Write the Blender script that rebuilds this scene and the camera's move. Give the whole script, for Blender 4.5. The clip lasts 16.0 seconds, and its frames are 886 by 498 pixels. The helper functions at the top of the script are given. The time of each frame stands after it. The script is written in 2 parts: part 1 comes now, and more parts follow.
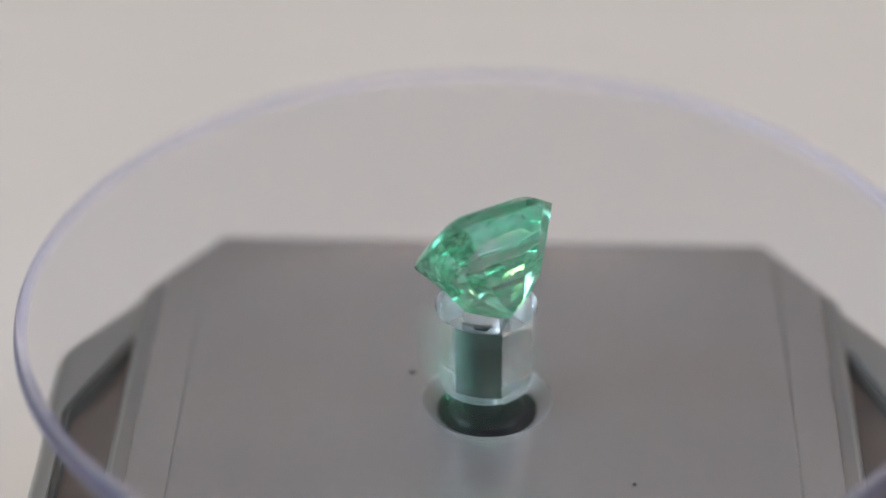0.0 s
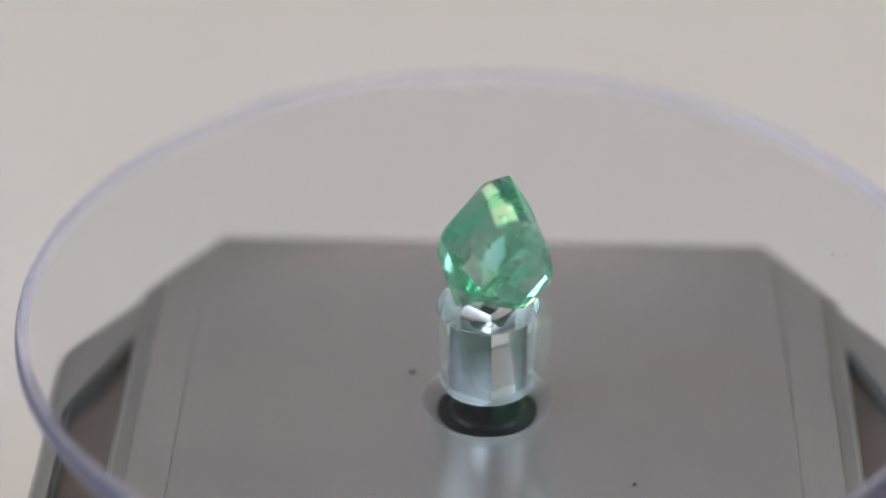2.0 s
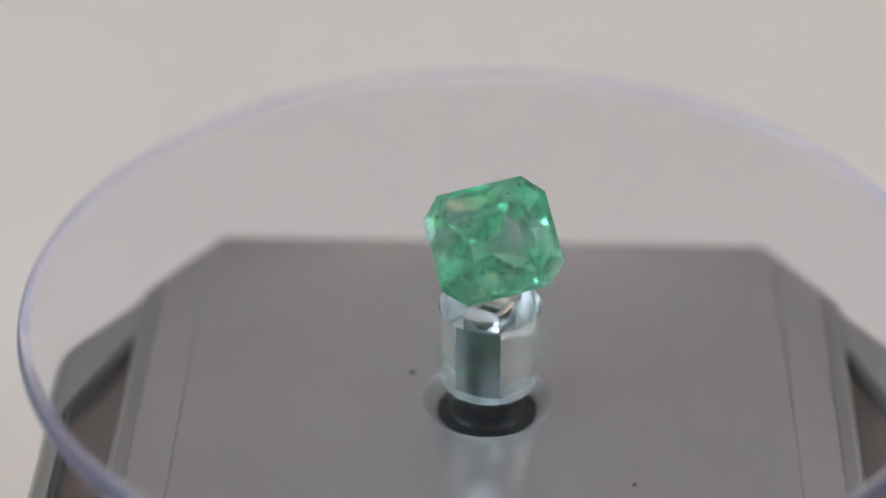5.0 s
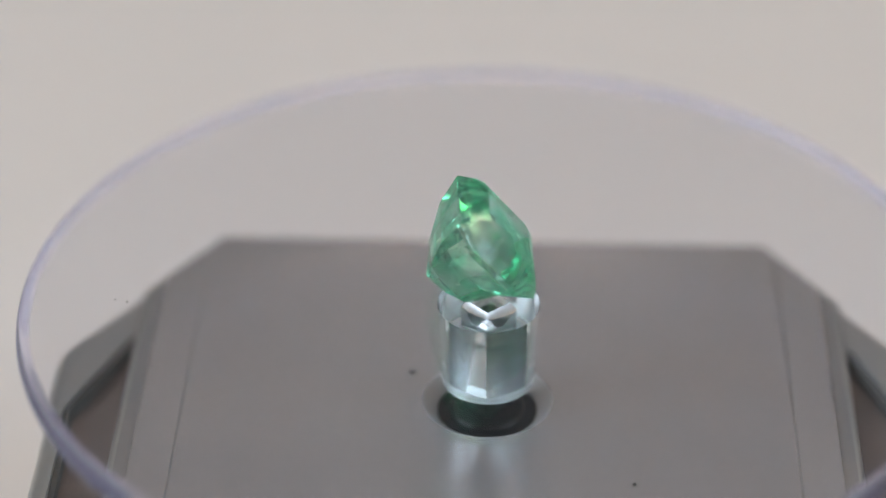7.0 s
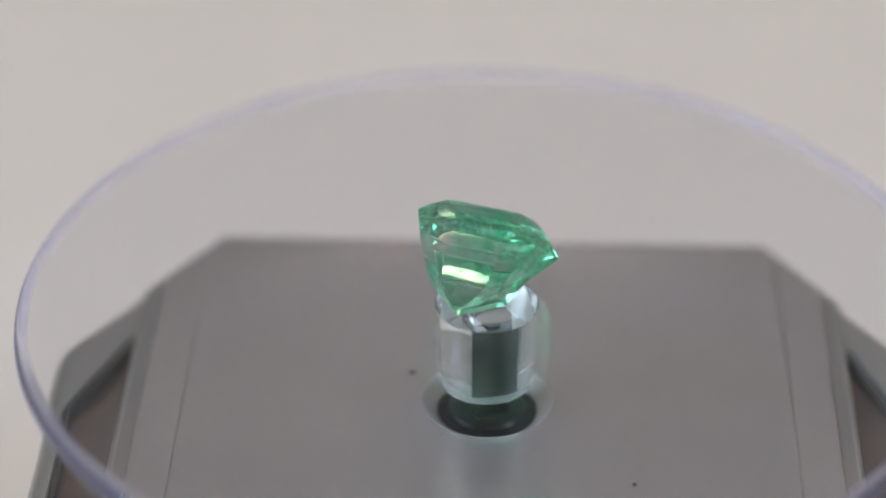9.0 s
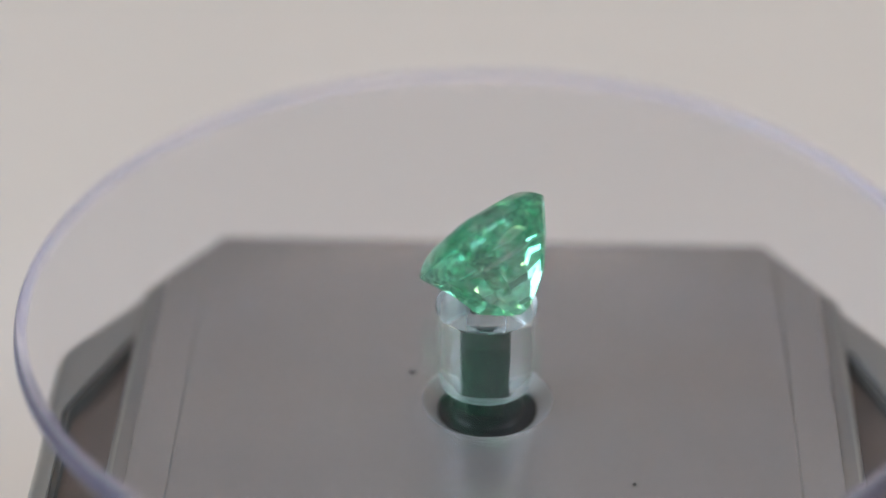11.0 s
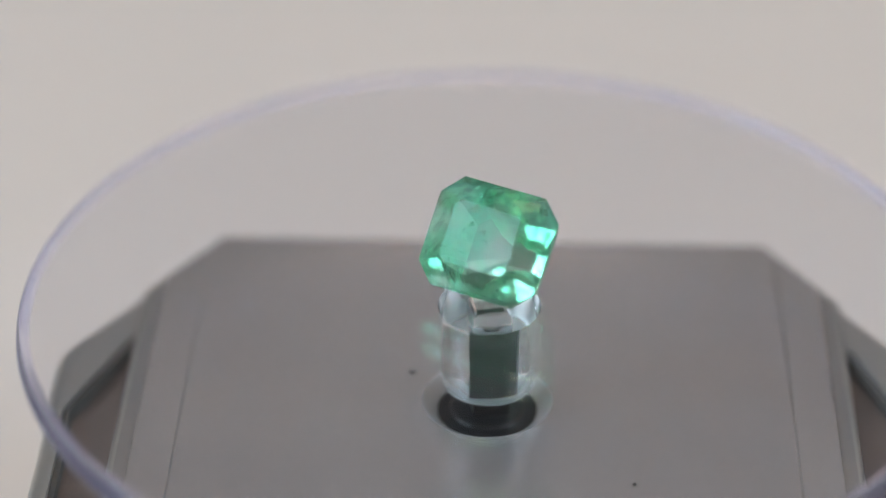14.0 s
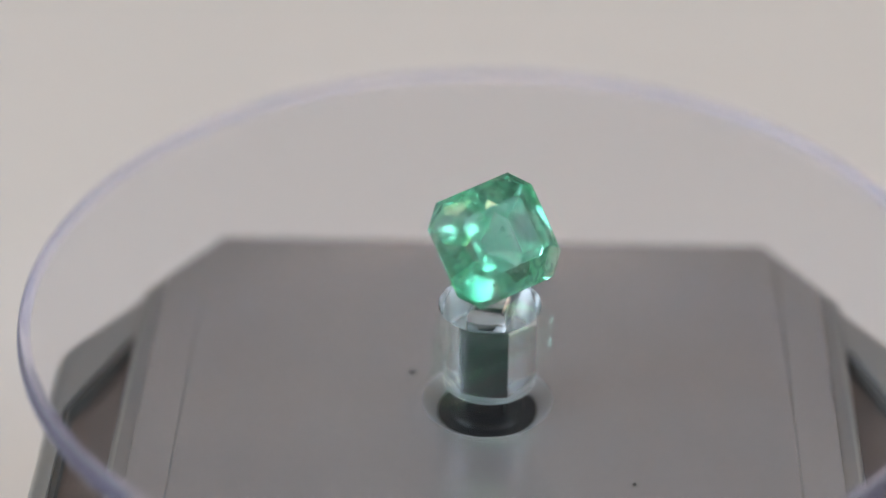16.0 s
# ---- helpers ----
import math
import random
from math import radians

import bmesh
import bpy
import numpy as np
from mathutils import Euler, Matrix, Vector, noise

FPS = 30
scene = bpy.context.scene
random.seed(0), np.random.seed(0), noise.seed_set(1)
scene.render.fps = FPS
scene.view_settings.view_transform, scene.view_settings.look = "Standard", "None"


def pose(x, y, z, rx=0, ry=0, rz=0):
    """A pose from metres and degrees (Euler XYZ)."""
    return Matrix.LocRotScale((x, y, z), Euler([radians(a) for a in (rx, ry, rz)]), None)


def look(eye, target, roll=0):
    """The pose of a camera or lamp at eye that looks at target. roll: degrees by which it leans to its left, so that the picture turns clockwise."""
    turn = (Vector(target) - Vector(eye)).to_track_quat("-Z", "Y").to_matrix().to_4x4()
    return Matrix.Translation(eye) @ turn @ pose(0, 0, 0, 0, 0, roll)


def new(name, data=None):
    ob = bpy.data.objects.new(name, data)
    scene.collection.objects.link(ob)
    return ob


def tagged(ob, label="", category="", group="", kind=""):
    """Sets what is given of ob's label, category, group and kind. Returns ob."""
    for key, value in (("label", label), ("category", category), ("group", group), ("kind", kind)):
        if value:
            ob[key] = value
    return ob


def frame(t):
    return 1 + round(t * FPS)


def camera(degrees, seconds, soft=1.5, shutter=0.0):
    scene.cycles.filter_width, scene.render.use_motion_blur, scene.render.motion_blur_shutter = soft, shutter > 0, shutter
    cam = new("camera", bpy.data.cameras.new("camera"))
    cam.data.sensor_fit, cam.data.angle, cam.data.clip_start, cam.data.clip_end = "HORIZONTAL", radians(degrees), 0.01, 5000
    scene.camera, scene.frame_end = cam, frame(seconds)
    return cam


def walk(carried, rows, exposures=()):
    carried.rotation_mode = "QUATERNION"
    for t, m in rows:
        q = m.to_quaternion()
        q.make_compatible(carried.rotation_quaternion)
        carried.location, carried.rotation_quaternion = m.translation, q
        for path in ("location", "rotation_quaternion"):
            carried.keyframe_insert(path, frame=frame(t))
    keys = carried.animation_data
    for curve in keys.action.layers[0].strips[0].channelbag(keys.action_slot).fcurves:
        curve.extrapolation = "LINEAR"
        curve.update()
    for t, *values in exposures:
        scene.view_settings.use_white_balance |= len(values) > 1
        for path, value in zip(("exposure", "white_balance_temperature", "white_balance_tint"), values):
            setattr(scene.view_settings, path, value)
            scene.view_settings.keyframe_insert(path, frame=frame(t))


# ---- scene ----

MM = 0.001
PERIOD = 10.56            # one turn of the platter, seconds
T_FRONT = 4.45            # the moment when the stone's table faces the lens

# ---- camera ----
cam = camera(17.82, 16.0, soft=1.5)
EYE = (0.0, -0.19833, 0.13174)
VIEW = look(EYE, (-0.00382, 0.0, 0.00449), 0.0)
walk(cam, [(0.0, VIEW), (16.0, VIEW)])
cam.data.dof.use_dof = True
cam.data.dof.focus_distance = 0.2362
cam.data.dof.aperture_fstop = 9.2
scene.view_settings.exposure = 0.065

# ---- world and lights ----
TABLE_Z = -0.038
world = bpy.data.worlds.new("daylight")
scene.world = world
world.use_nodes = True
wn = world.node_tree
sky = wn.nodes.new("ShaderNodeTexSky")
sky.sky_type = "NISHITA"
sky.sun_disc = False
sky.sun_elevation, sky.sun_rotation = radians(40), radians(200)
wn.links.new(sky.outputs[0], wn.nodes["Background"].inputs[0])
wn.nodes["Background"].inputs[1].default_value = 0.1

ROOM = (-1.3, 1.3, -1.3, 1.8, 1.45)   # x0, x1, y0, y1, ceiling height
WIN = (-0.86, 0.10, 0.56, 1.26)       # y0, y1, z0, z1 of the side windows


def window_light(name, x, aim, watts, colour):
    data = bpy.data.lights.new(name, "AREA")
    data.shape, data.size, data.size_y = "RECTANGLE", WIN[1] - WIN[0], WIN[3] - WIN[2]
    data.energy, data.color = watts, colour
    ob = new(name, data)
    yc, zc = (WIN[0] + WIN[1]) / 2, (WIN[2] + WIN[3]) / 2
    ob.matrix_world = look((x, yc, zc), (x + aim, yc, zc))
    return ob


window_light("window_light_west", ROOM[0], 1, 12.6, (0.70, 0.88, 1.0))
window_light("window_light_east", ROOM[1], -1, 5.8, (0.70, 0.88, 1.0))


# ---- materials ----
def mat(name, base, rough=0.5, metal=0.0, ior=1.5, trans=0.0, spec=0.5, noise_scale=0.0, vary=0.0, bump=0.0, fine=0.0, coat=0.0):
    m = bpy.data.materials.new(name)
    m.use_nodes = True
    nt = m.node_tree
    b = nt.nodes["Principled BSDF"]
    b.inputs["Base Color"].default_value = (*base, 1)
    b.inputs["Roughness"].default_value = rough
    b.inputs["Metallic"].default_value = metal
    b.inputs["IOR"].default_value = ior
    b.inputs["Transmission Weight"].default_value = trans
    b.inputs["Specular IOR Level"].default_value = spec
    b.inputs["Coat Weight"].default_value = coat
    if noise_scale:
        tc = nt.nodes.new("ShaderNodeTexCoord")
        n1 = nt.nodes.new("ShaderNodeTexNoise")
        n1.inputs["Scale"].default_value = noise_scale
        n1.inputs["Detail"].default_value = 5
        n2 = nt.nodes.new("ShaderNodeTexNoise")
        n2.inputs["Scale"].default_value = noise_scale * (fine or 14)
        n2.inputs["Detail"].default_value = 3
        for n in (n1, n2):
            nt.links.new(tc.outputs["Object"], n.inputs["Vector"])
        add = nt.nodes.new("ShaderNodeMath")
        add.operation = "MULTIPLY_ADD"
        add.inputs[1].default_value = 0.35
        nt.links.new(n2.outputs[0], add.inputs[0])
        nt.links.new(n1.outputs[0], add.inputs[2])
        if vary:
            r = nt.nodes.new("ShaderNodeValToRGB")
            r.color_ramp.elements[0].position, r.color_ramp.elements[1].position = 0.4, 0.95
            r.color_ramp.elements[0].color = (*[c * (1 - vary) for c in base], 1)
            r.color_ramp.elements[1].color = (*[min(1, c * (1 + vary)) for c in base], 1)
            nt.links.new(add.outputs[0], r.inputs[0])
            nt.links.new(r.outputs[0], b.inputs["Base Color"])
        if bump:
            bp = nt.nodes.new("ShaderNodeBump")
            bp.inputs["Strength"].default_value = bump
            bp.inputs["Distance"].default_value = 0.0002
            nt.links.new(add.outputs[0], bp.inputs["Height"])
            nt.links.new(bp.outputs[0], b.inputs["Normal"])
    return m


WHITE = mat("white_laminate", (0.745, 0.705, 0.703), 0.7, spec=0.2, noise_scale=9, vary=0.02, bump=0.03)
WALL = mat("painted_wall", (0.81, 0.775, 0.73), 0.8, noise_scale=6, vary=0.02, bump=0.05)
TAUPE = mat("taupe_wall", (0.42, 0.396, 0.393), 0.8, noise_scale=6, vary=0.04, bump=0.05)
BROWN = mat("brown_wall", (0.25, 0.235, 0.225), 0.8, noise_scale=6, vary=0.06, bump=0.05)
ACRYLIC = mat("clear_acrylic", (0.96, 0.965, 1.0), 0.0, ior=1.49, trans=1.0)
COLUMN = mat("moulded_acrylic", (0.905, 0.955, 0.965), 0.0, ior=1.49, trans=1.0)
FOOT = mat("frosted_acrylic", (0.50, 0.54, 0.56), 0.3, ior=1.49, trans=0.72)
SILVER = mat("silver_plastic", (0.60, 0.57, 0.575), 0.27, metal=0.75, noise_scale=60, vary=0.05, bump=0.02)
FRAME_GREY = mat("grey_plastic", (0.44, 0.43, 0.42), 0.36, metal=0.65, noise_scale=60, vary=0.05, bump=0.03)
# dark grey that paints in the shade on the recess walls
WELL_SHADE = mat("well_shade_grey", (0.10, 0.096, 0.092), 0.6, noise_scale=80, vary=0.1)
# darker variant of the frame grey, with the channel's shade in its colour
CHANNEL_SHADE = mat("channel_shade_grey", (0.34, 0.33, 0.325), 0.42, metal=0.6, noise_scale=60, vary=0.06, bump=0.03)
SEAM = mat("dark_seam", (0.26, 0.25, 0.245), 0.6, noise_scale=80, vary=0.1)
CELL = mat("solar_cell", (0.155, 0.125, 0.115), 0.3, noise_scale=150, vary=0.25, bump=0.02)
BLACK = mat("black_plastic", (0.008, 0.008, 0.009), 0.3, spec=0.3, noise_scale=120, vary=0.2, bump=0.02)
SHAFT = mat("satin_black_plastic", (0.007, 0.008, 0.010), 0.35, spec=0.3, noise_scale=120, vary=0.2)
RING = mat("ring_plastic", (0.42, 0.41, 0.41), 0.35, metal=0.2, noise_scale=90, vary=0.05)
LAMP_GLOW = bpy.data.materials.new("warm_lamp_glow")
LAMP_GLOW.use_nodes = True
LAMP_GLOW.node_tree.nodes["Principled BSDF"].inputs["Emission Color"].default_value = (1.0, 0.71, 0.45, 1)
LAMP_GLOW.node_tree.nodes["Principled BSDF"].inputs["Emission Strength"].default_value = 4.2
SPECK = mat("pale_inclusion", (0.75, 0.9, 0.82), 0.3)
JARDIN = mat("dark_inclusion", (0.10, 0.50, 0.30), 0.25, ior=1.6, trans=0.6)
FEATHER = mat("feather_crack", (0.62, 0.92, 0.76), 0.2, ior=1.25, trans=0.9)
DUST = mat("dust", (0.03, 0.027, 0.025), 0.9, noise_scale=900, vary=0.3)


def gem_material():
    """Tinted at each pass and inner reflection, with a faint milky share for the veils in the stone."""
    m = bpy.data.materials.new("emerald")
    m.use_nodes = True
    nt = m.node_tree
    nt.nodes.remove(nt.nodes["Principled BSDF"])
    out = nt.nodes["Material Output"]
    tc = nt.nodes.new("ShaderNodeTexCoord")
    n1 = nt.nodes.new("ShaderNodeTexNoise")
    n1.inputs["Scale"].default_value, n1.inputs["Detail"].default_value = 190, 3
    n1.inputs["Distortion"].default_value = 0.8
    n2 = nt.nodes.new("ShaderNodeTexNoise")
    n2.inputs["Scale"].default_value, n2.inputs["Detail"].default_value = 1400, 3
    for n in (n1, n2):
        nt.links.new(tc.outputs["Object"], n.inputs["Vector"])
    r = nt.nodes.new("ShaderNodeValToRGB")
    r.color_ramp.elements[0].position, r.color_ramp.elements[1].position = 0.36, 0.66
    r.color_ramp.elements[0].color = (0.49, 0.97, 0.775, 1)
    r.color_ramp.elements[1].color = (0.965, 1.0, 0.985, 1)
    nt.links.new(n1.outputs[0], r.inputs[0])
    bump = nt.nodes.new("ShaderNodeBump")
    bump.inputs["Strength"].default_value = 0.04
    bump.inputs["Distance"].default_value = 0.0003
    nt.links.new(n1.outputs[0], bump.inputs["Height"])
    glass = nt.nodes.new("ShaderNodeBsdfGlass")
    glass.inputs["IOR"].default_value = 1.57
    glass.inputs["Roughness"].default_value = 0.0
    nt.links.new(r.outputs[0], glass.inputs["Color"])
    nt.links.new(bump.outputs[0], glass.inputs["Normal"])
    veil = nt.nodes.new("ShaderNodeBsdfTranslucent")
    veil.inputs["Color"].default_value = (0.72, 0.99, 0.84, 1)
    share = nt.nodes.new("ShaderNodeMapRange")
    share.inputs["From Min"].default_value, share.inputs["From Max"].default_value = 0.42, 0.68
    share.inputs["To Min"].default_value, share.inputs["To Max"].default_value = 0.05, 0.26
    nt.links.new(n2.outputs[0], share.inputs["Value"])
    mix = nt.nodes.new("ShaderNodeMixShader")
    nt.links.new(share.outputs[0], mix.inputs[0])
    nt.links.new(glass.outputs[0], mix.inputs[1])
    nt.links.new(veil.outputs[0], mix.inputs[2])
    nt.links.new(mix.outputs[0], out.inputs["Surface"])
    return m


EMERALD = gem_material()


def edge_material():
    """Clear acrylic whose turned edge is faintly frosted with fine tool marks."""
    m = bpy.data.materials.new("turned_acrylic_edge")
    m.use_nodes = True
    nt = m.node_tree
    nt.nodes.remove(nt.nodes["Principled BSDF"])
    glass = nt.nodes.new("ShaderNodeBsdfGlass")
    glass.inputs["Color"].default_value = (0.96, 0.96, 1.0, 1)
    glass.inputs["IOR"].default_value, glass.inputs["Roughness"].default_value = 1.49, 0.07
    frost = nt.nodes.new("ShaderNodeBsdfDiffuse")
    frost.inputs["Color"].default_value = (0.58, 0.56, 0.84, 1)
    tc = nt.nodes.new("ShaderNodeTexCoord")
    marks = nt.nodes.new("ShaderNodeTexNoise")
    marks.inputs["Scale"].default_value, marks.inputs["Detail"].default_value = 220, 4
    nt.links.new(tc.outputs["Object"], marks.inputs["Vector"])
    share = nt.nodes.new("ShaderNodeMapRange")
    share.inputs["To Min"].default_value, share.inputs["To Max"].default_value = 0.17, 0.29
    nt.links.new(marks.outputs[0], share.inputs["Value"])
    mix = nt.nodes.new("ShaderNodeMixShader")
    nt.links.new(share.outputs[0], mix.inputs[0])
    nt.links.new(glass.outputs[0], mix.inputs[1])
    nt.links.new(frost.outputs[0], mix.inputs[2])
    nt.links.new(mix.outputs[0], nt.nodes["Material Output"].inputs["Surface"])
    return m


EDGE = edge_material()


# ---- mesh helpers ----
def sharpen(bm, degrees=25, smooth=True):
    bm.normal_update()
    for f in bm.faces:
        f.smooth = smooth and abs(f.normal.z) < 0.9999
    for e in bm.edges:
        e.smooth = len(e.link_faces) == 2 and e.calc_face_angle(0) < radians(degrees)


def part(name, bm, material, parent=None, label="", loc=(0, 0, 0), degrees=25):
    bmesh.ops.recalc_face_normals(bm, faces=bm.faces)
    sharpen(bm, degrees)
    me = bpy.data.meshes.new(name)
    bm.to_mesh(me)
    bm.free()
    me.materials.append(material)
    ob = new(name, me)
    ob.parent = parent
    ob.location = loc
    return tagged(ob, label)


def split(bm, groups):
    """Cuts one closed shell into open shells that join without a gap: for each test of a face, a bmesh of the faces that pass it."""
    bmesh.ops.recalc_face_normals(bm, faces=bm.faces)
    bm.normal_update()
    out = []
    for test in groups:
        piece = bm.copy()
        gone = [f for f in piece.faces if not test(f)]
        bmesh.ops.delete(piece, geom=gone, context="FACES")
        out.append(piece)
    bm.free()
    return out


def shell(name, bm, material, parent, label="", loc=(0, 0, 0), degrees=25):
    """part() for an open shell whose normals are right already."""
    sharpen(bm, degrees)
    me = bpy.data.meshes.new(name)
    bm.to_mesh(me)
    bm.free()
    me.materials.append(material)
    ob = new(name, me)
    ob.parent = parent
    ob.location = loc
    return tagged(ob, label)


def prism(outline, z0, z1, bevel=0.0, segments=2, top_only=False):
    """A slab with that outline (x, y), from z0 to z1, its upper and lower edges rounded."""
    bm = bmesh.new()
    lo = [bm.verts.new((x, y, z0)) for x, y in outline]
    hi = [bm.verts.new((x, y, z1)) for x, y in outline]
    n = len(outline)
    bm.faces.new(lo[::-1])
    bm.faces.new(hi)
    for i in range(n):
        bm.faces.new((lo[i], lo[(i + 1) % n], hi[(i + 1) % n], hi[i]))
    if bevel:
        bm.normal_update()
        edges = [e for e in bm.edges if not top_only or min(v.co.z for v in e.verts) > z1 - 1e-7]
        bmesh.ops.bevel(bm, geom=edges, offset=bevel, segments=segments, affect="EDGES", profile=0.5)
    return bm


def box(x0, x1, y0, y1, z0, z1, bevel=0.0):
    return prism([(x0, y0), (x1, y0), (x1, y1), (x0, y1)], z0, z1, bevel)


def lathe(profile, n=96, closed=True):
    """Turns the profile (r, z) round the z axis; r = 0 gives a pole."""
    bm = bmesh.new()
    rings = []
    for r, z in profile:
        if r < 1e-9:
            rings.append([bm.verts.new((0, 0, z))])
        else:
            rings.append([bm.verts.new((r * math.cos(2 * math.pi * i / n), r * math.sin(2 * math.pi * i / n), z)) for i in range(n)])
    for a, b in zip(rings, rings[1:]):
        for i in range(n):
            j = (i + 1) % n
            if len(a) == 1:
                bm.faces.new((a[0], b[j], b[i]))
            elif len(b) == 1:
                bm.faces.new((a[i], a[j], b[0]))
            else:
                bm.faces.new((a[i], a[j], b[j], b[i]))
    return bm


# ---- the place ----
X0, X1, Y0, Y1, ZC = ROOM
T = 0.1
tagged(part("tabletop_ground", box(X0 - T, X1 + T, Y0 - T, Y1 + T, TABLE_Z - 0.03, TABLE_Z), WHITE),
       "plain white laminate table surface under the turntable", "table", kind="structure")
tagged(part("ceiling", box(X0 - T, X1 + T, Y0 - T, Y1 + T, ZC, ZC + T), WALL),
       "plain white painted ceiling", "ceiling", kind="structure")
# south wall is unseen; its dark colour is chosen to darken the stone's reflections
for nm, y0, y1, paint, words in (("wall_north", Y1, Y1 + T, TAUPE, "plain taupe painted wall"), ("wall_south", Y0 - T, Y0, BROWN, "unseen brown wall, added dark for the stone's dark reflections")):
    tagged(part(nm, box(X0 - T, X1 + T, y0, y1, TABLE_Z, ZC), paint), words, "wall", kind="structure")


def window_wall(name, x0, x1):
    """A wall with the window's opening, in four pieces round it."""
    a, b, c, d = WIN
    wall = tagged(new(name), "off-white painted wall with a wide window opening", "wall", kind="structure")
    for y0, y1, z0, z1 in ((Y0, Y1, TABLE_Z, c), (Y0, Y1, d, ZC), (Y0, a, c, d), (b, Y1, c, d)):
        part("wall_piece", box(x0, x1, y0, y1, z0, z1), WALL, wall)
    return wall


window_wall("wall_west", X0 - T, X0)
window_wall("wall_east", X1, X1 + T)

# ---- ceiling lamp ----
LAMP = (0.06, 0.26, ZC)
lamp = tagged(new("ceiling_lamp"), "warm glowing square panel lamp on the white ceiling", "ceiling lamp")
lamp.location = LAMP
part("housing", box(-0.34, 0.34, -0.34, 0.34, -0.03, 0.0, 0.004), WALL, lamp)
part("diffuser", box(-0.32, 0.32, -0.32, 0.32, -0.036, -0.03, 0.002), LAMP_GLOW, lamp, "warm glowing diffuser")

# ---- display turntable ----
BASE_Z = -12.05 * MM      # top of the base's panel
YAW = -0.8
turntable = tagged(new("display_turntable"), "silver-grey plastic display turntable with a clear round platter", "turntable")
turntable.location = (0, 0, TABLE_Z)
turntable.rotation_euler = (0, 0, radians(YAW))
UP = -TABLE_Z
ZP = BASE_Z + UP
ZD = ZP - 0.35 * MM       # the deck round the raised panels


def outline(*pts):
    return [(x * MM, y * MM) for x, y in pts]


def octagon(inset, x=38.3, c=25.4, yb=25.7, yf=-46.0, k=19.0):
    x, c, yb, yf = x - inset, c - inset * 0.55, yb - inset, yf + inset
    return outline((-c, yf), (c, yf), (x, yf + k), (x, yb - k), (c, yb), (-c, yb), (-x, yb - k), (-x, yf + k))


def rounded(points, r, steps=5):
    """The outline with its corners rounded to the radius r (metres); one radius, or one for each corner."""
    out = []
    n = len(points)
    for i, p in enumerate(points):
        rad = r[i] if isinstance(r, (list, tuple)) else r
        p, a, b = Vector(p), Vector(points[i - 1]), Vector(points[(i + 1) % n])
        if rad <= 0:
            out.append(tuple(p))
            continue
        u, v = (a - p).normalized(), (b - p).normalized()
        half = u.angle(v) / 2
        d = min(rad / math.tan(half), 0.45 * (a - p).length, 0.45 * (b - p).length)
        s0, s1 = p + u * d, p + v * d
        for k in range(steps + 1):
            t = k / steps
            out.append(tuple(s0 * (1 - t) ** 2 + p * 2 * t * (1 - t) + s1 * t * t))
    return out


def holed(points, hole, z0, z1, round_edge=0.0, hole_low=None):
    """A plate with that outline and a round hole on the axis; hole_low: the hole's radius at the plate's underside."""
    n = 72
    angles = sorted([(math.atan2(y, x), math.hypot(x, y)) for x, y in points] + [(2 * math.pi * (i + 0.31) / n - math.pi, None) for i in range(n)])
    edge = []
    m = len(points)
    for a, known in angles:
        dx, dy = math.cos(a), math.sin(a)
        if known is None:
            best = None
            for i in range(m):
                (x1, y1), (x2, y2) = points[i], points[(i + 1) % m]
                den = dx * (y2 - y1) - dy * (x2 - x1)
                if abs(den) < 1e-12:
                    continue
                t = (x1 * (y2 - y1) - y1 * (x2 - x1)) / den
                u = (x1 * dy - y1 * dx) / den
                if t > 0 and -1e-6 <= u <= 1 + 1e-6 and (best is None or t < best):
                    best = t
            known = best
        edge.append((a, known))
    e = round_edge
    bm = bmesh.new()

    def ring(radii, z):
        return [bm.verts.new((r * math.cos(a), r * math.sin(a), z)) for (a, _), r in zip(edge, radii)]

    far = [r for _, r in edge]
    low = hole if hole_low is None else hole_low
    rings = [ring([low] * len(edge), z0), ring([hole] * len(edge), z1 - e), ring([hole + e] * len(edge), z1),
             ring([r - 1.2 * e for r in far], z1), ring([r - 0.4 * e for r in far], z1 - 0.35 * e), ring(far, z1 - 1.2 * e), ring(far, z0)]
    rings.append(rings[0])
    for p, q in zip(rings, rings[1:]):
        for i in range(len(edge)):
            j = (i + 1) % len(edge)
            bm.faces.new((p[i], p[j], q[j], q[i]))
    return bm


def base_body():
    """Outer shell: an eight-sided box, a little wider at the foot, with its floor under the deck."""
    bm = bmesh.new()
    rings = []
    for inset, z in ((-0.8, TABLE_Z + 0.0002), (-0.8, TABLE_Z + 0.0012), (0.0, BASE_Z - 2.6 * MM)):
        rings.append([bm.verts.new((x, y, z + UP)) for x, y in octagon(inset)])
    bm.faces.new(rings[0][::-1])
    for a, b in zip(rings, rings[1:]):
        for i in range(8):
            bm.faces.new((a[i], a[(i + 1) % 8], b[(i + 1) % 8], b[i]))
    bm.faces.new(rings[-1])
    return bm


def rail(points, s):
    """A side rail whose outer upper edge is broadly rounded."""
    bm = prism(points, ZP - 2.6 * MM, ZD)
    bm.normal_update()
    outer = [e for e in bm.edges if min(v.co.z for v in e.verts) > ZD - 1e-7 and
             any(abs(f.normal.z) < 0.5 and f.normal.x * s > 0.1 for f in e.link_faces)]
    bmesh.ops.bevel(bm, geom=outer, offset=1.5 * MM, segments=6, affect="EDGES", profile=0.5)
    return bm


def mirrored(points, s):
    return outline(*[(x * s, y) for x, y in (points if s > 0 else points[::-1])])


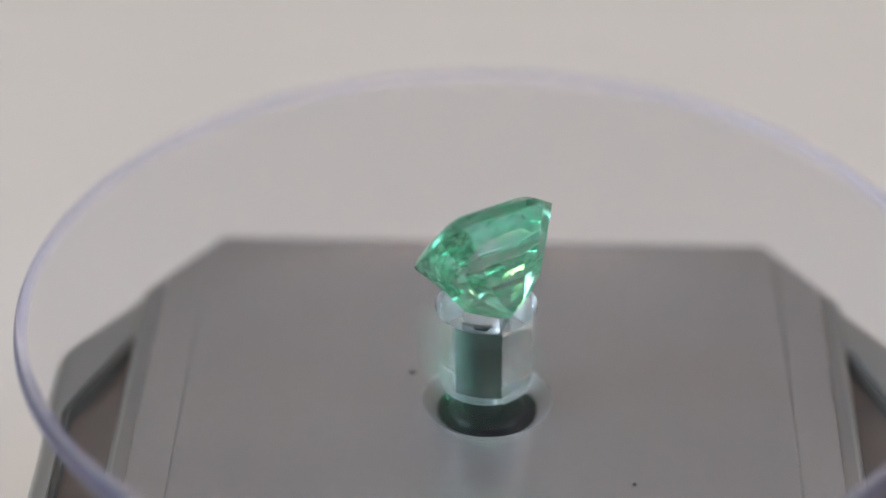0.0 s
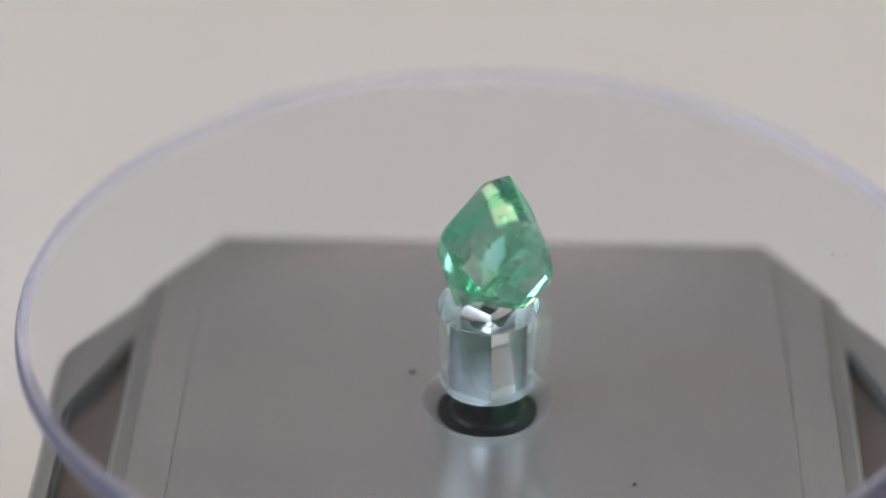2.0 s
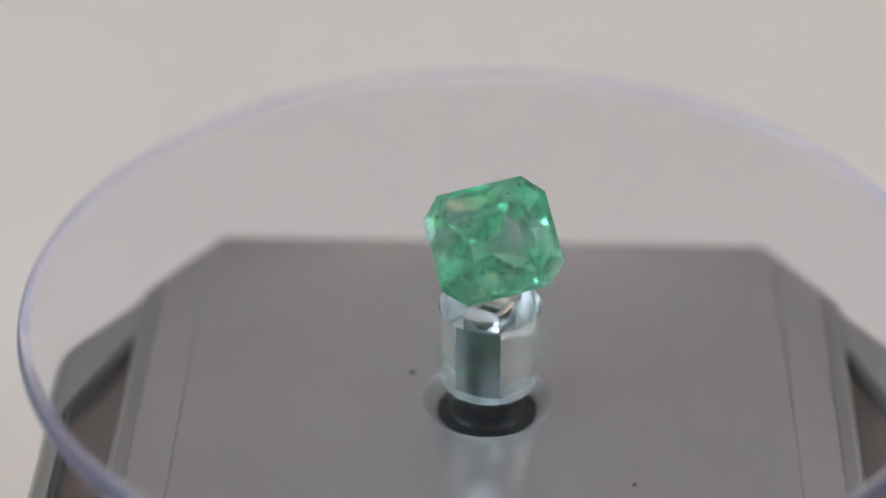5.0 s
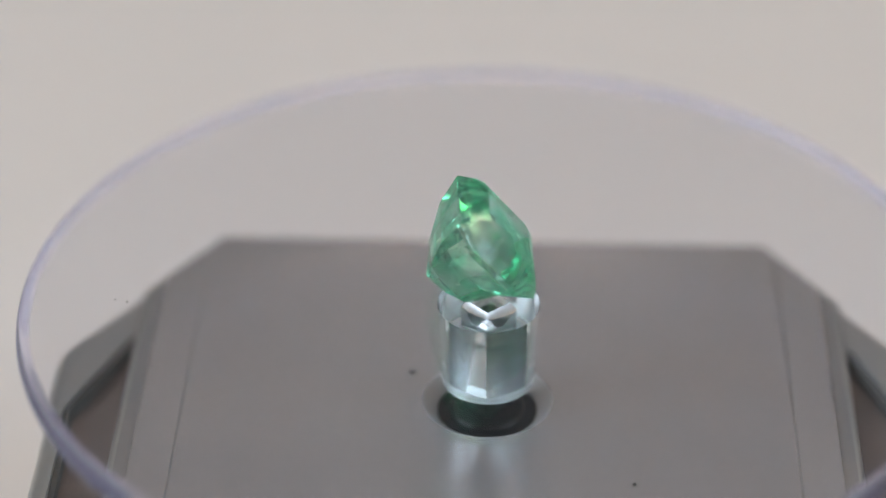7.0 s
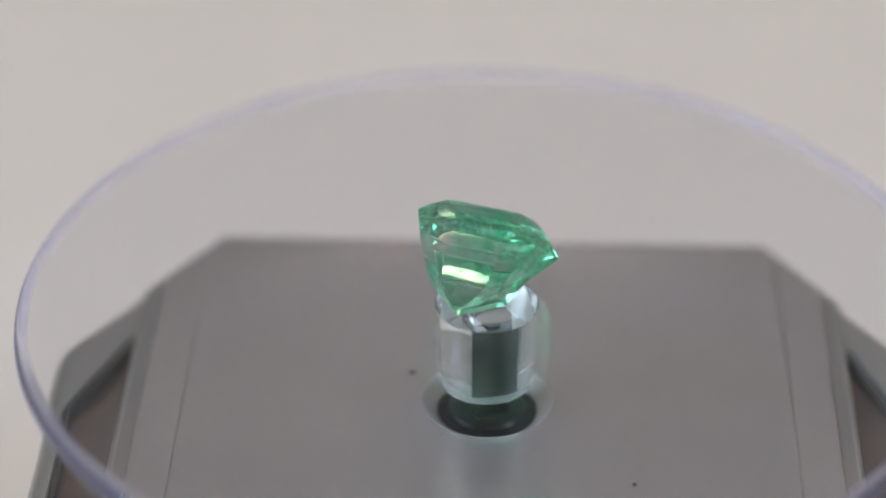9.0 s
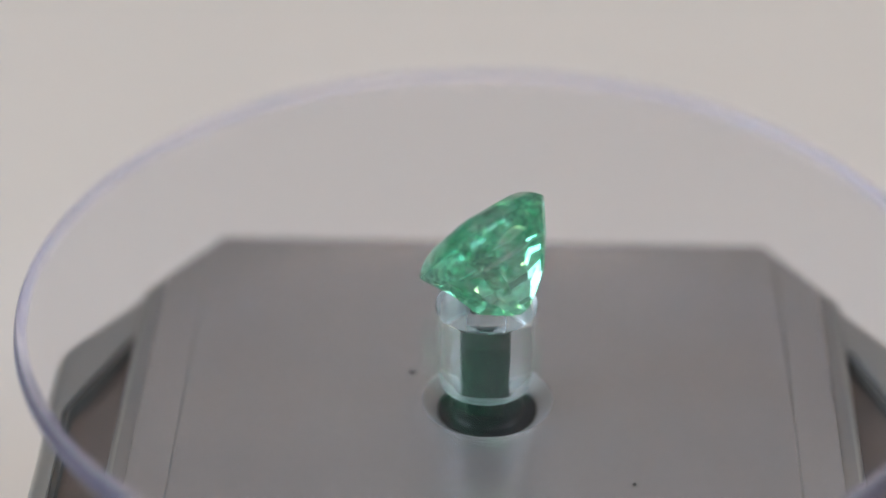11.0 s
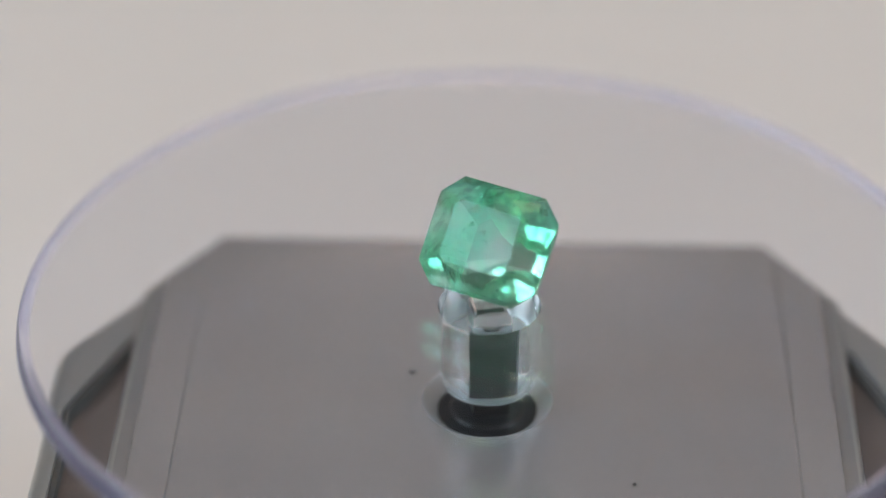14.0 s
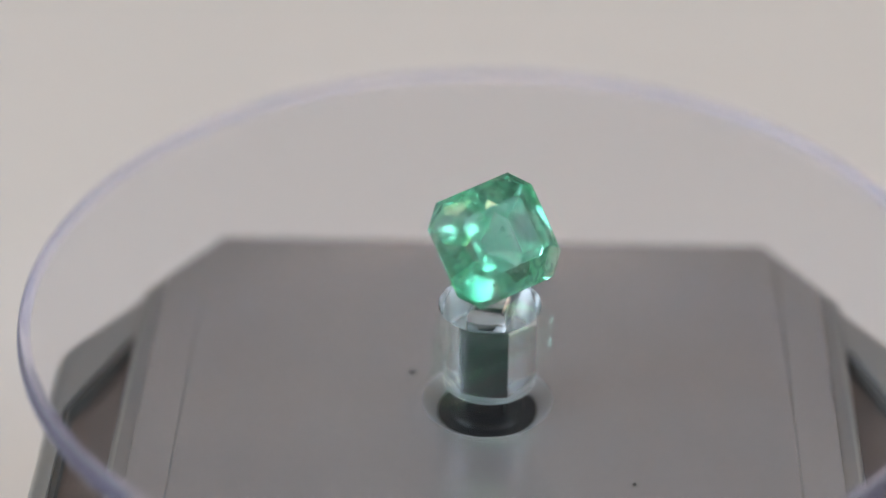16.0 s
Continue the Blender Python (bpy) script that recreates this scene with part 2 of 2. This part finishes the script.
part("body", base_body(), FRAME_GREY, turntable, "grey plastic eight-sided base shell")
part("deck", holed(rounded(outline((-25.4, -46), (25.4, -46), (31.7, -36.7), (31.7, 16.4), (25.4, 25.7), (-25.4, 25.7), (-31.7, 16.4), (-31.7, -36.7)),
                           [0.003 if k in (0, 1, 4, 5) else 0 for k in range(8)]),
                   5.75 * MM, ZP - 2.6 * MM, ZD, 0.3 * MM), FRAME_GREY, turntable, "grey plastic deck")
part("center_panel", holed(outline((-26.18, -42), (26.18, -42), (26.18, 23.9), (25.2, 25.2), (-25.2, 25.2), (-26.18, 23.9)),
                           5.6 * MM, ZP - 0.36 * MM, ZP, 0.06 * MM), SILVER, turntable, "satin silver panel")
for s in (-1, 1):
    part("side_strip", prism(mirrored([(26.34, -42), (29.2, -38.6), (29.9, -37.4), (29.9, 18.2), (26.34, 23.6)], s), ZP - 0.36 * MM, ZP - 0.02 * MM, 0.11 * MM), SILVER, turntable)
    part("seam", prism(mirrored([(26.19, -41.5), (26.33, -41.5), (26.33, 23.4), (26.19, 23.4)], s), ZP - 0.37 * MM, ZP - 0.1 * MM), SEAM, turntable, "dark shadow gap beside the panel")
    # nearly level with the deck; the darker grey paints the recess's shade
    part("channel", prism(mirrored([(29.93, -37.3), (31.1, -37.3), (31.1, 16.6), (29.93, 18.2)], s), ZP - 0.37 * MM, ZD + 0.02 * MM), CHANNEL_SHADE, turntable, "shallow channel beside the strip, its shade put into a darker grey")
    part("side_rail", rail(rounded(mirrored([(31.7, -36.7), (38.3, -27), (38.3, 6.7), (31.7, 16.4), (31.7, 9.1), (32.25, 8.5), (36.5, -2.0), (36.4, -24), (31.7, -30)], s),
                                    [r * MM for r in ((0, 5, 5, 0, 0, 0, 0, 0, 0) if s > 0 else (0, 0, 0, 0, 0, 0, 5, 5, 0))], 4), s), FRAME_GREY, turntable)
    # dark strip along the rail's inner face, drawn for the shade there
    part("well_wall_shade", prism(mirrored([(31.78, 8.95), (31.78, 8.2), (35.95, -1.9), (35.85, -23.6), (36.38, -24), (36.47, -2.0), (32.1, 8.67)], s), ZP - 2.5 * MM, ZD - 0.45 * MM), WELL_SHADE, turntable, "dark grey strip standing for the shade on the recess wall")
    part("solar_panel", prism(mirrored([(31.75, -29.9), (36.5, -23.9), (36.5, -2.1), (31.75, 8.8)], s), ZP - 2.55 * MM, ZP - 2.0 * MM), CELL, turntable, "dark brown solar cell strip in a recess")

# the bearing lies in a round, tapering well of the deck
part("bearing_well", lathe([(5.7 * MM, -0.5 * MM), (5.62 * MM, -0.02 * MM), (5.5 * MM, -0.03 * MM), (4.4 * MM, -1.0 * MM), (4.3 * MM, -1.2 * MM), (4.3 * MM, -1.4 * MM), (5.7 * MM, -1.4 * MM), (5.7 * MM, -0.5 * MM)]),
     RING, turntable, "pale grey tapering bearing well", loc=(0, 0, ZP))
part("bearing_cap", lathe([(0, -1.4 * MM), (4.28 * MM, -1.4 * MM), (4.28 * MM, -1.05 * MM), (4.1 * MM, -0.98 * MM), (3.3 * MM, -0.97 * MM), (3.1 * MM, -0.7 * MM), (2.9 * MM, -0.6 * MM), (0, -0.55 * MM)]),
     BLACK, turntable, "glossy black bearing cap", loc=(0, 0, ZP))


OFF = (0.145 * MM, -0.04 * MM)   # the platter sits a little off the axis


def platter_mesh():
    """Clear disc with a rounded rim and, in one piece with it, the round socket column with its square bore."""
    n = 160
    half, centre = 1.15, 38.52     # half the thickness, and where the full-round edge begins
    bull = [(centre + half * math.sin(math.pi * k / 16), -half + half * math.cos(math.pi * k / 16)) for k in range(17)]
    prof = [(0, 0), (20, 0), *bull, (20, -2 * half),
            (4.36, -2 * half), (4.3, -2.9), (4.12, -6.3), (3.97, -9.2), (3.96, -9.4), (3.88, -9.46), (3.88, -9.56), (3.97, -9.62), (3.96, -9.9), (3.86, -10.0)]
    bm = lathe([(r * MM, z * MM) for r, z in prof], n)
    last = [v for v in bm.verts if abs(v.co.z + 10.0 * MM) < 1e-7]
    last.sort(key=lambda v: math.atan2(v.co.y, v.co.x))
    rings = [last]
    d = 2.35 * MM      # half the diagonal of the bore
    for z, k in ((-10.0, 1.0), (-3.2, 1.0), (-1.8, 0.75)):
        ring = []
        for v in last:
            a = math.atan2(v.co.y, v.co.x)
            rad = k * d / (abs(math.cos(a)) ** 1.06 + abs(math.sin(a)) ** 1.06) ** (1 / 1.06)
            ring.append(bm.verts.new((rad * math.cos(a), rad * math.sin(a), z * MM)))
        rings.append(ring)
    for a, b in zip(rings, rings[1:]):
        for i in range(n):
            bm.faces.new((a[i], a[(i + 1) % n], b[(i + 1) % n], b[i]))
    bm.faces.new(rings[-1])
    bmesh.ops.translate(bm, vec=(OFF[0], OFF[1], 0), verts=bm.verts)
    return bm


def radius_of(f):
    c = f.calc_center_median()
    return math.hypot(c.x - OFF[0], c.y - OFF[1])


def is_column(f):
    return radius_of(f) < 4.9 * MM and f.calc_center_median().z < -1 * MM


def is_rim(f):
    return radius_of(f) > 38.3 * MM and abs(f.normal.z) < 0.9999


def is_foot(f):
    return f.calc_center_median().z < -9.99 * MM


disc_bm, rim_bm, column_bm, foot_bm = split(platter_mesh(), (lambda f: not is_column(f) and not is_rim(f), is_rim, lambda f: is_column(f) and not is_foot(f), is_foot))
platter = shell("platter", disc_bm, ACRYLIC, turntable, "clear acrylic round platter with a socket column beneath", (0, 0, UP))
rim = shell("rim", rim_bm, EDGE, platter, "faintly lavender polished full-round platter edge", degrees=60)
column = shell("socket_column", column_bm, COLUMN, platter, "clear moulded column with a square bore")
foot = shell("column_foot", foot_bm, FOOT, platter, "frosted end face of the column")
D = 2.2 * MM
part("drive_shaft", prism([(D, 0), (0, D), (-D, 0), (0, -D)], -13.0 * MM, -3.4 * MM, 0.06 * MM), SHAFT, platter, "black square drive shaft", loc=(OFF[0], OFF[1], 0))
for ob in (platter, rim, column, foot):
    ob.visible_shadow = False

# ---- the stone ----
GEM_TURN = Vector((0.7213, -0.6641, 1.5588))
GEM_PLACE = Vector((0.2762, -0.5204, 5.5787)) * MM


def gem_mesh():
    """Step-cut octagon: three crown steps to the table, four pavilion steps to a short keel."""
    a, b, c, g = 4.771, 5.546, 1.745, 0.07
    bm = bmesh.new()

    def ring(s, z, dx=0.0, dy=0.0, cut=1.0):
        x, y, k = a * s, b * s, c * s * cut
        return [bm.verts.new(((p + dx) * MM, (q + dy) * MM, z * MM)) for p, q in
                ((x, y - k), (x - k, y), (-x + k, y), (-x, y - k), (-x, -y + k), (-x + k, -y), (x - k, -y), (x, -y + k))]

    rings = [ring(0.56, g + 1.48, 0, 0.107, 0.4), ring(0.75, g + 1.12, 0, 0.06, 0.75), ring(0.895, g + 0.6, 0, 0.03, 0.92), ring(1.0, g), ring(1.0, -g),
             ring(0.763, -g - 2.57, 0.3, -0.4), ring(0.534, -g - 5.135, -0.36, -0.5),
             ring(0.29, -g - 6.25, -0.25, -0.64)]
    bm.faces.new(rings[0])
    for p, q in zip(rings, rings[1:]):
        for i in range(8):
            bm.faces.new((p[i], q[i], q[(i + 1) % 8], p[(i + 1) % 8]))
    k1, k0 = (bm.verts.new(((s * 0.57 - 0.13) * MM, -0.8 * MM, (-g - 7.11) * MM)) for s in (1, -1))
    last = rings[-1]
    tip = [k1, k1, k0, k0, k0, k0, k1, k1]
    for i in range(8):
        j = (i + 1) % 8
        vs = [last[i], tip[i], tip[j], last[j]]
        if tip[i] is tip[j]:
            vs = [last[i], tip[i], last[j]]
        bm.faces.new(vs)
    m = Matrix.Rotation(GEM_TURN.length, 4, GEM_TURN.normalized())
    bmesh.ops.transform(bm, matrix=Matrix.Translation(GEM_PLACE) @ m, verts=bm.verts)
    low = min(v.co.z for v in bm.verts)
    bmesh.ops.translate(bm, vec=(0, 0, 0.02 * MM - low), verts=bm.verts)
    return bm


gem = tagged(new("gemstone"), "light green step-cut emerald resting tilted on the clear platter", "gemstone")
GEM_AXIS = Matrix.Rotation(GEM_TURN.length, 3, GEM_TURN.normalized()) @ Vector((0, 0, 1))
table_bm, crown_bm, girdle_bm, pavilion_bm = split(gem_mesh(), (
    lambda f: f.normal.dot(GEM_AXIS) > 0.999, lambda f: 0.999 >= f.normal.dot(GEM_AXIS) > 0.02,
    lambda f: abs(f.normal.dot(GEM_AXIS)) <= 0.02, lambda f: f.normal.dot(GEM_AXIS) < -0.02))
shell("table_facet", table_bm, EMERALD, gem, degrees=1)
shell("crown", crown_bm, EMERALD, gem, degrees=1)
shell("girdle", girdle_bm, EMERALD, gem, degrees=1)
shell("pavilion", pavilion_bm, EMERALD, gem, degrees=1)


def flakes(seed, count, small, large, flat, centre, spread):
    """Scattered angular flakes inside the stone."""
    rnd = random.Random(seed)
    m = Matrix.Translation(GEM_PLACE) @ Matrix.Rotation(GEM_TURN.length, 4, GEM_TURN.normalized())
    bm = bmesh.new()
    for _ in range(count):
        s = rnd.uniform(small, large) * MM
        p = Vector([(c + rnd.gauss(0, w)) * MM for c, w in zip(centre, spread)])
        p.x, p.y = max(-3.6, min(3.6, p.x / MM)) * MM, max(-4.2, min(4.2, p.y / MM)) * MM
        p.z = max(-3.5, min(1.0, p.z / MM)) * MM
        made = bmesh.ops.create_icosphere(bm, subdivisions=1, radius=s)["verts"]
        spin = Euler([rnd.uniform(0, 6.3) for _ in range(3)]).to_matrix()
        for v in made:
            c = v.co * rnd.uniform(0.6, 1.3)
            c.z *= flat
            v.co = m @ (p + spin @ c)
    return bm


shell("inclusion_specks", flakes(8, 20, 0.02, 0.055, 0.6, (0, 0, -0.6), (2.4, 2.6, 1.1)), SPECK, gem, "pale pinpoint inclusions inside the stone")
shell("inclusion_flakes", flakes(5, 9, 0.06, 0.17, 0.35, (1.1, -1.9, -1.2), (1.0, 1.1, 0.8)), JARDIN, gem, "dark green angular inclusions inside the stone")
shell("inclusion_feathers", flakes(11, 9, 0.25, 0.6, 0.04, (-0.4, 1.8, -0.6), (1.7, 1.2, 0.8)), FEATHER, gem, "thin pale healed cracks inside the stone")


# ---- dust ----
def dust():
    bm = bmesh.new()
    rnd = random.Random(4)
    for x, y, s in ((-6.57, 3.85, 0.24), (12.25, -11.92, 0.19), (9.7, -12.5, 0.06), (12.0, 19.9, 0.1)):
        r = bmesh.ops.create_icosphere(bm, subdivisions=2, radius=s * MM)
        for v in r["verts"]:
            v.co *= 0.8 + 0.4 * rnd.random()
            v.co.z *= 0.5
            v.co += Vector((x * MM, y * MM, BASE_Z + 0.3 * s * MM))
    return bm


lint = bmesh.new()
for x, y in ((-21.9, 0.17), (-21.3, 0.3), (13.9, -14.1), (4.1, 15.2)):
    bmesh.ops.create_icosphere(lint, subdivisions=1, radius=0.05 * MM, matrix=Matrix.Translation((x * MM, y * MM, BASE_Z + 0.03 * MM)))
tagged(part("lint_specks", lint, SPECK), "tiny pale lint specks on the silver panel", "dust", kind="stuff")
tagged(part("dust_specks", dust(), DUST), "tiny dark dust specks on the silver panel", "dust", kind="stuff")


grit = bmesh.new()
for x, y, s in ((-3.35, 30.15, 0.085), (-3.11, 31.23, 0.06)):
    bmesh.ops.create_icosphere(grit, subdivisions=2, radius=s * MM, matrix=Matrix.Translation((x * MM, y * MM, 0.4 * s * MM)))
grit = tagged(part("platter_grit", grit, DUST), "two tiny dark grains on the clear platter", "dust", kind="stuff")


def motions():
    rows = [(i * 0.5, 360.0 * (i * 0.5 - T_FRONT) / PERIOD) for i in range(33)]
    walk(platter, [(t, pose(0, 0, UP, 0, 0, a - YAW)) for t, a in rows])
    walk(grit, [(t, pose(0, 0, 0, 0, 0, a)) for t, a in rows])
    walk(gem, [(t, pose(0, 0, 0, 0, 0, a)) for t, a in rows])


motions()
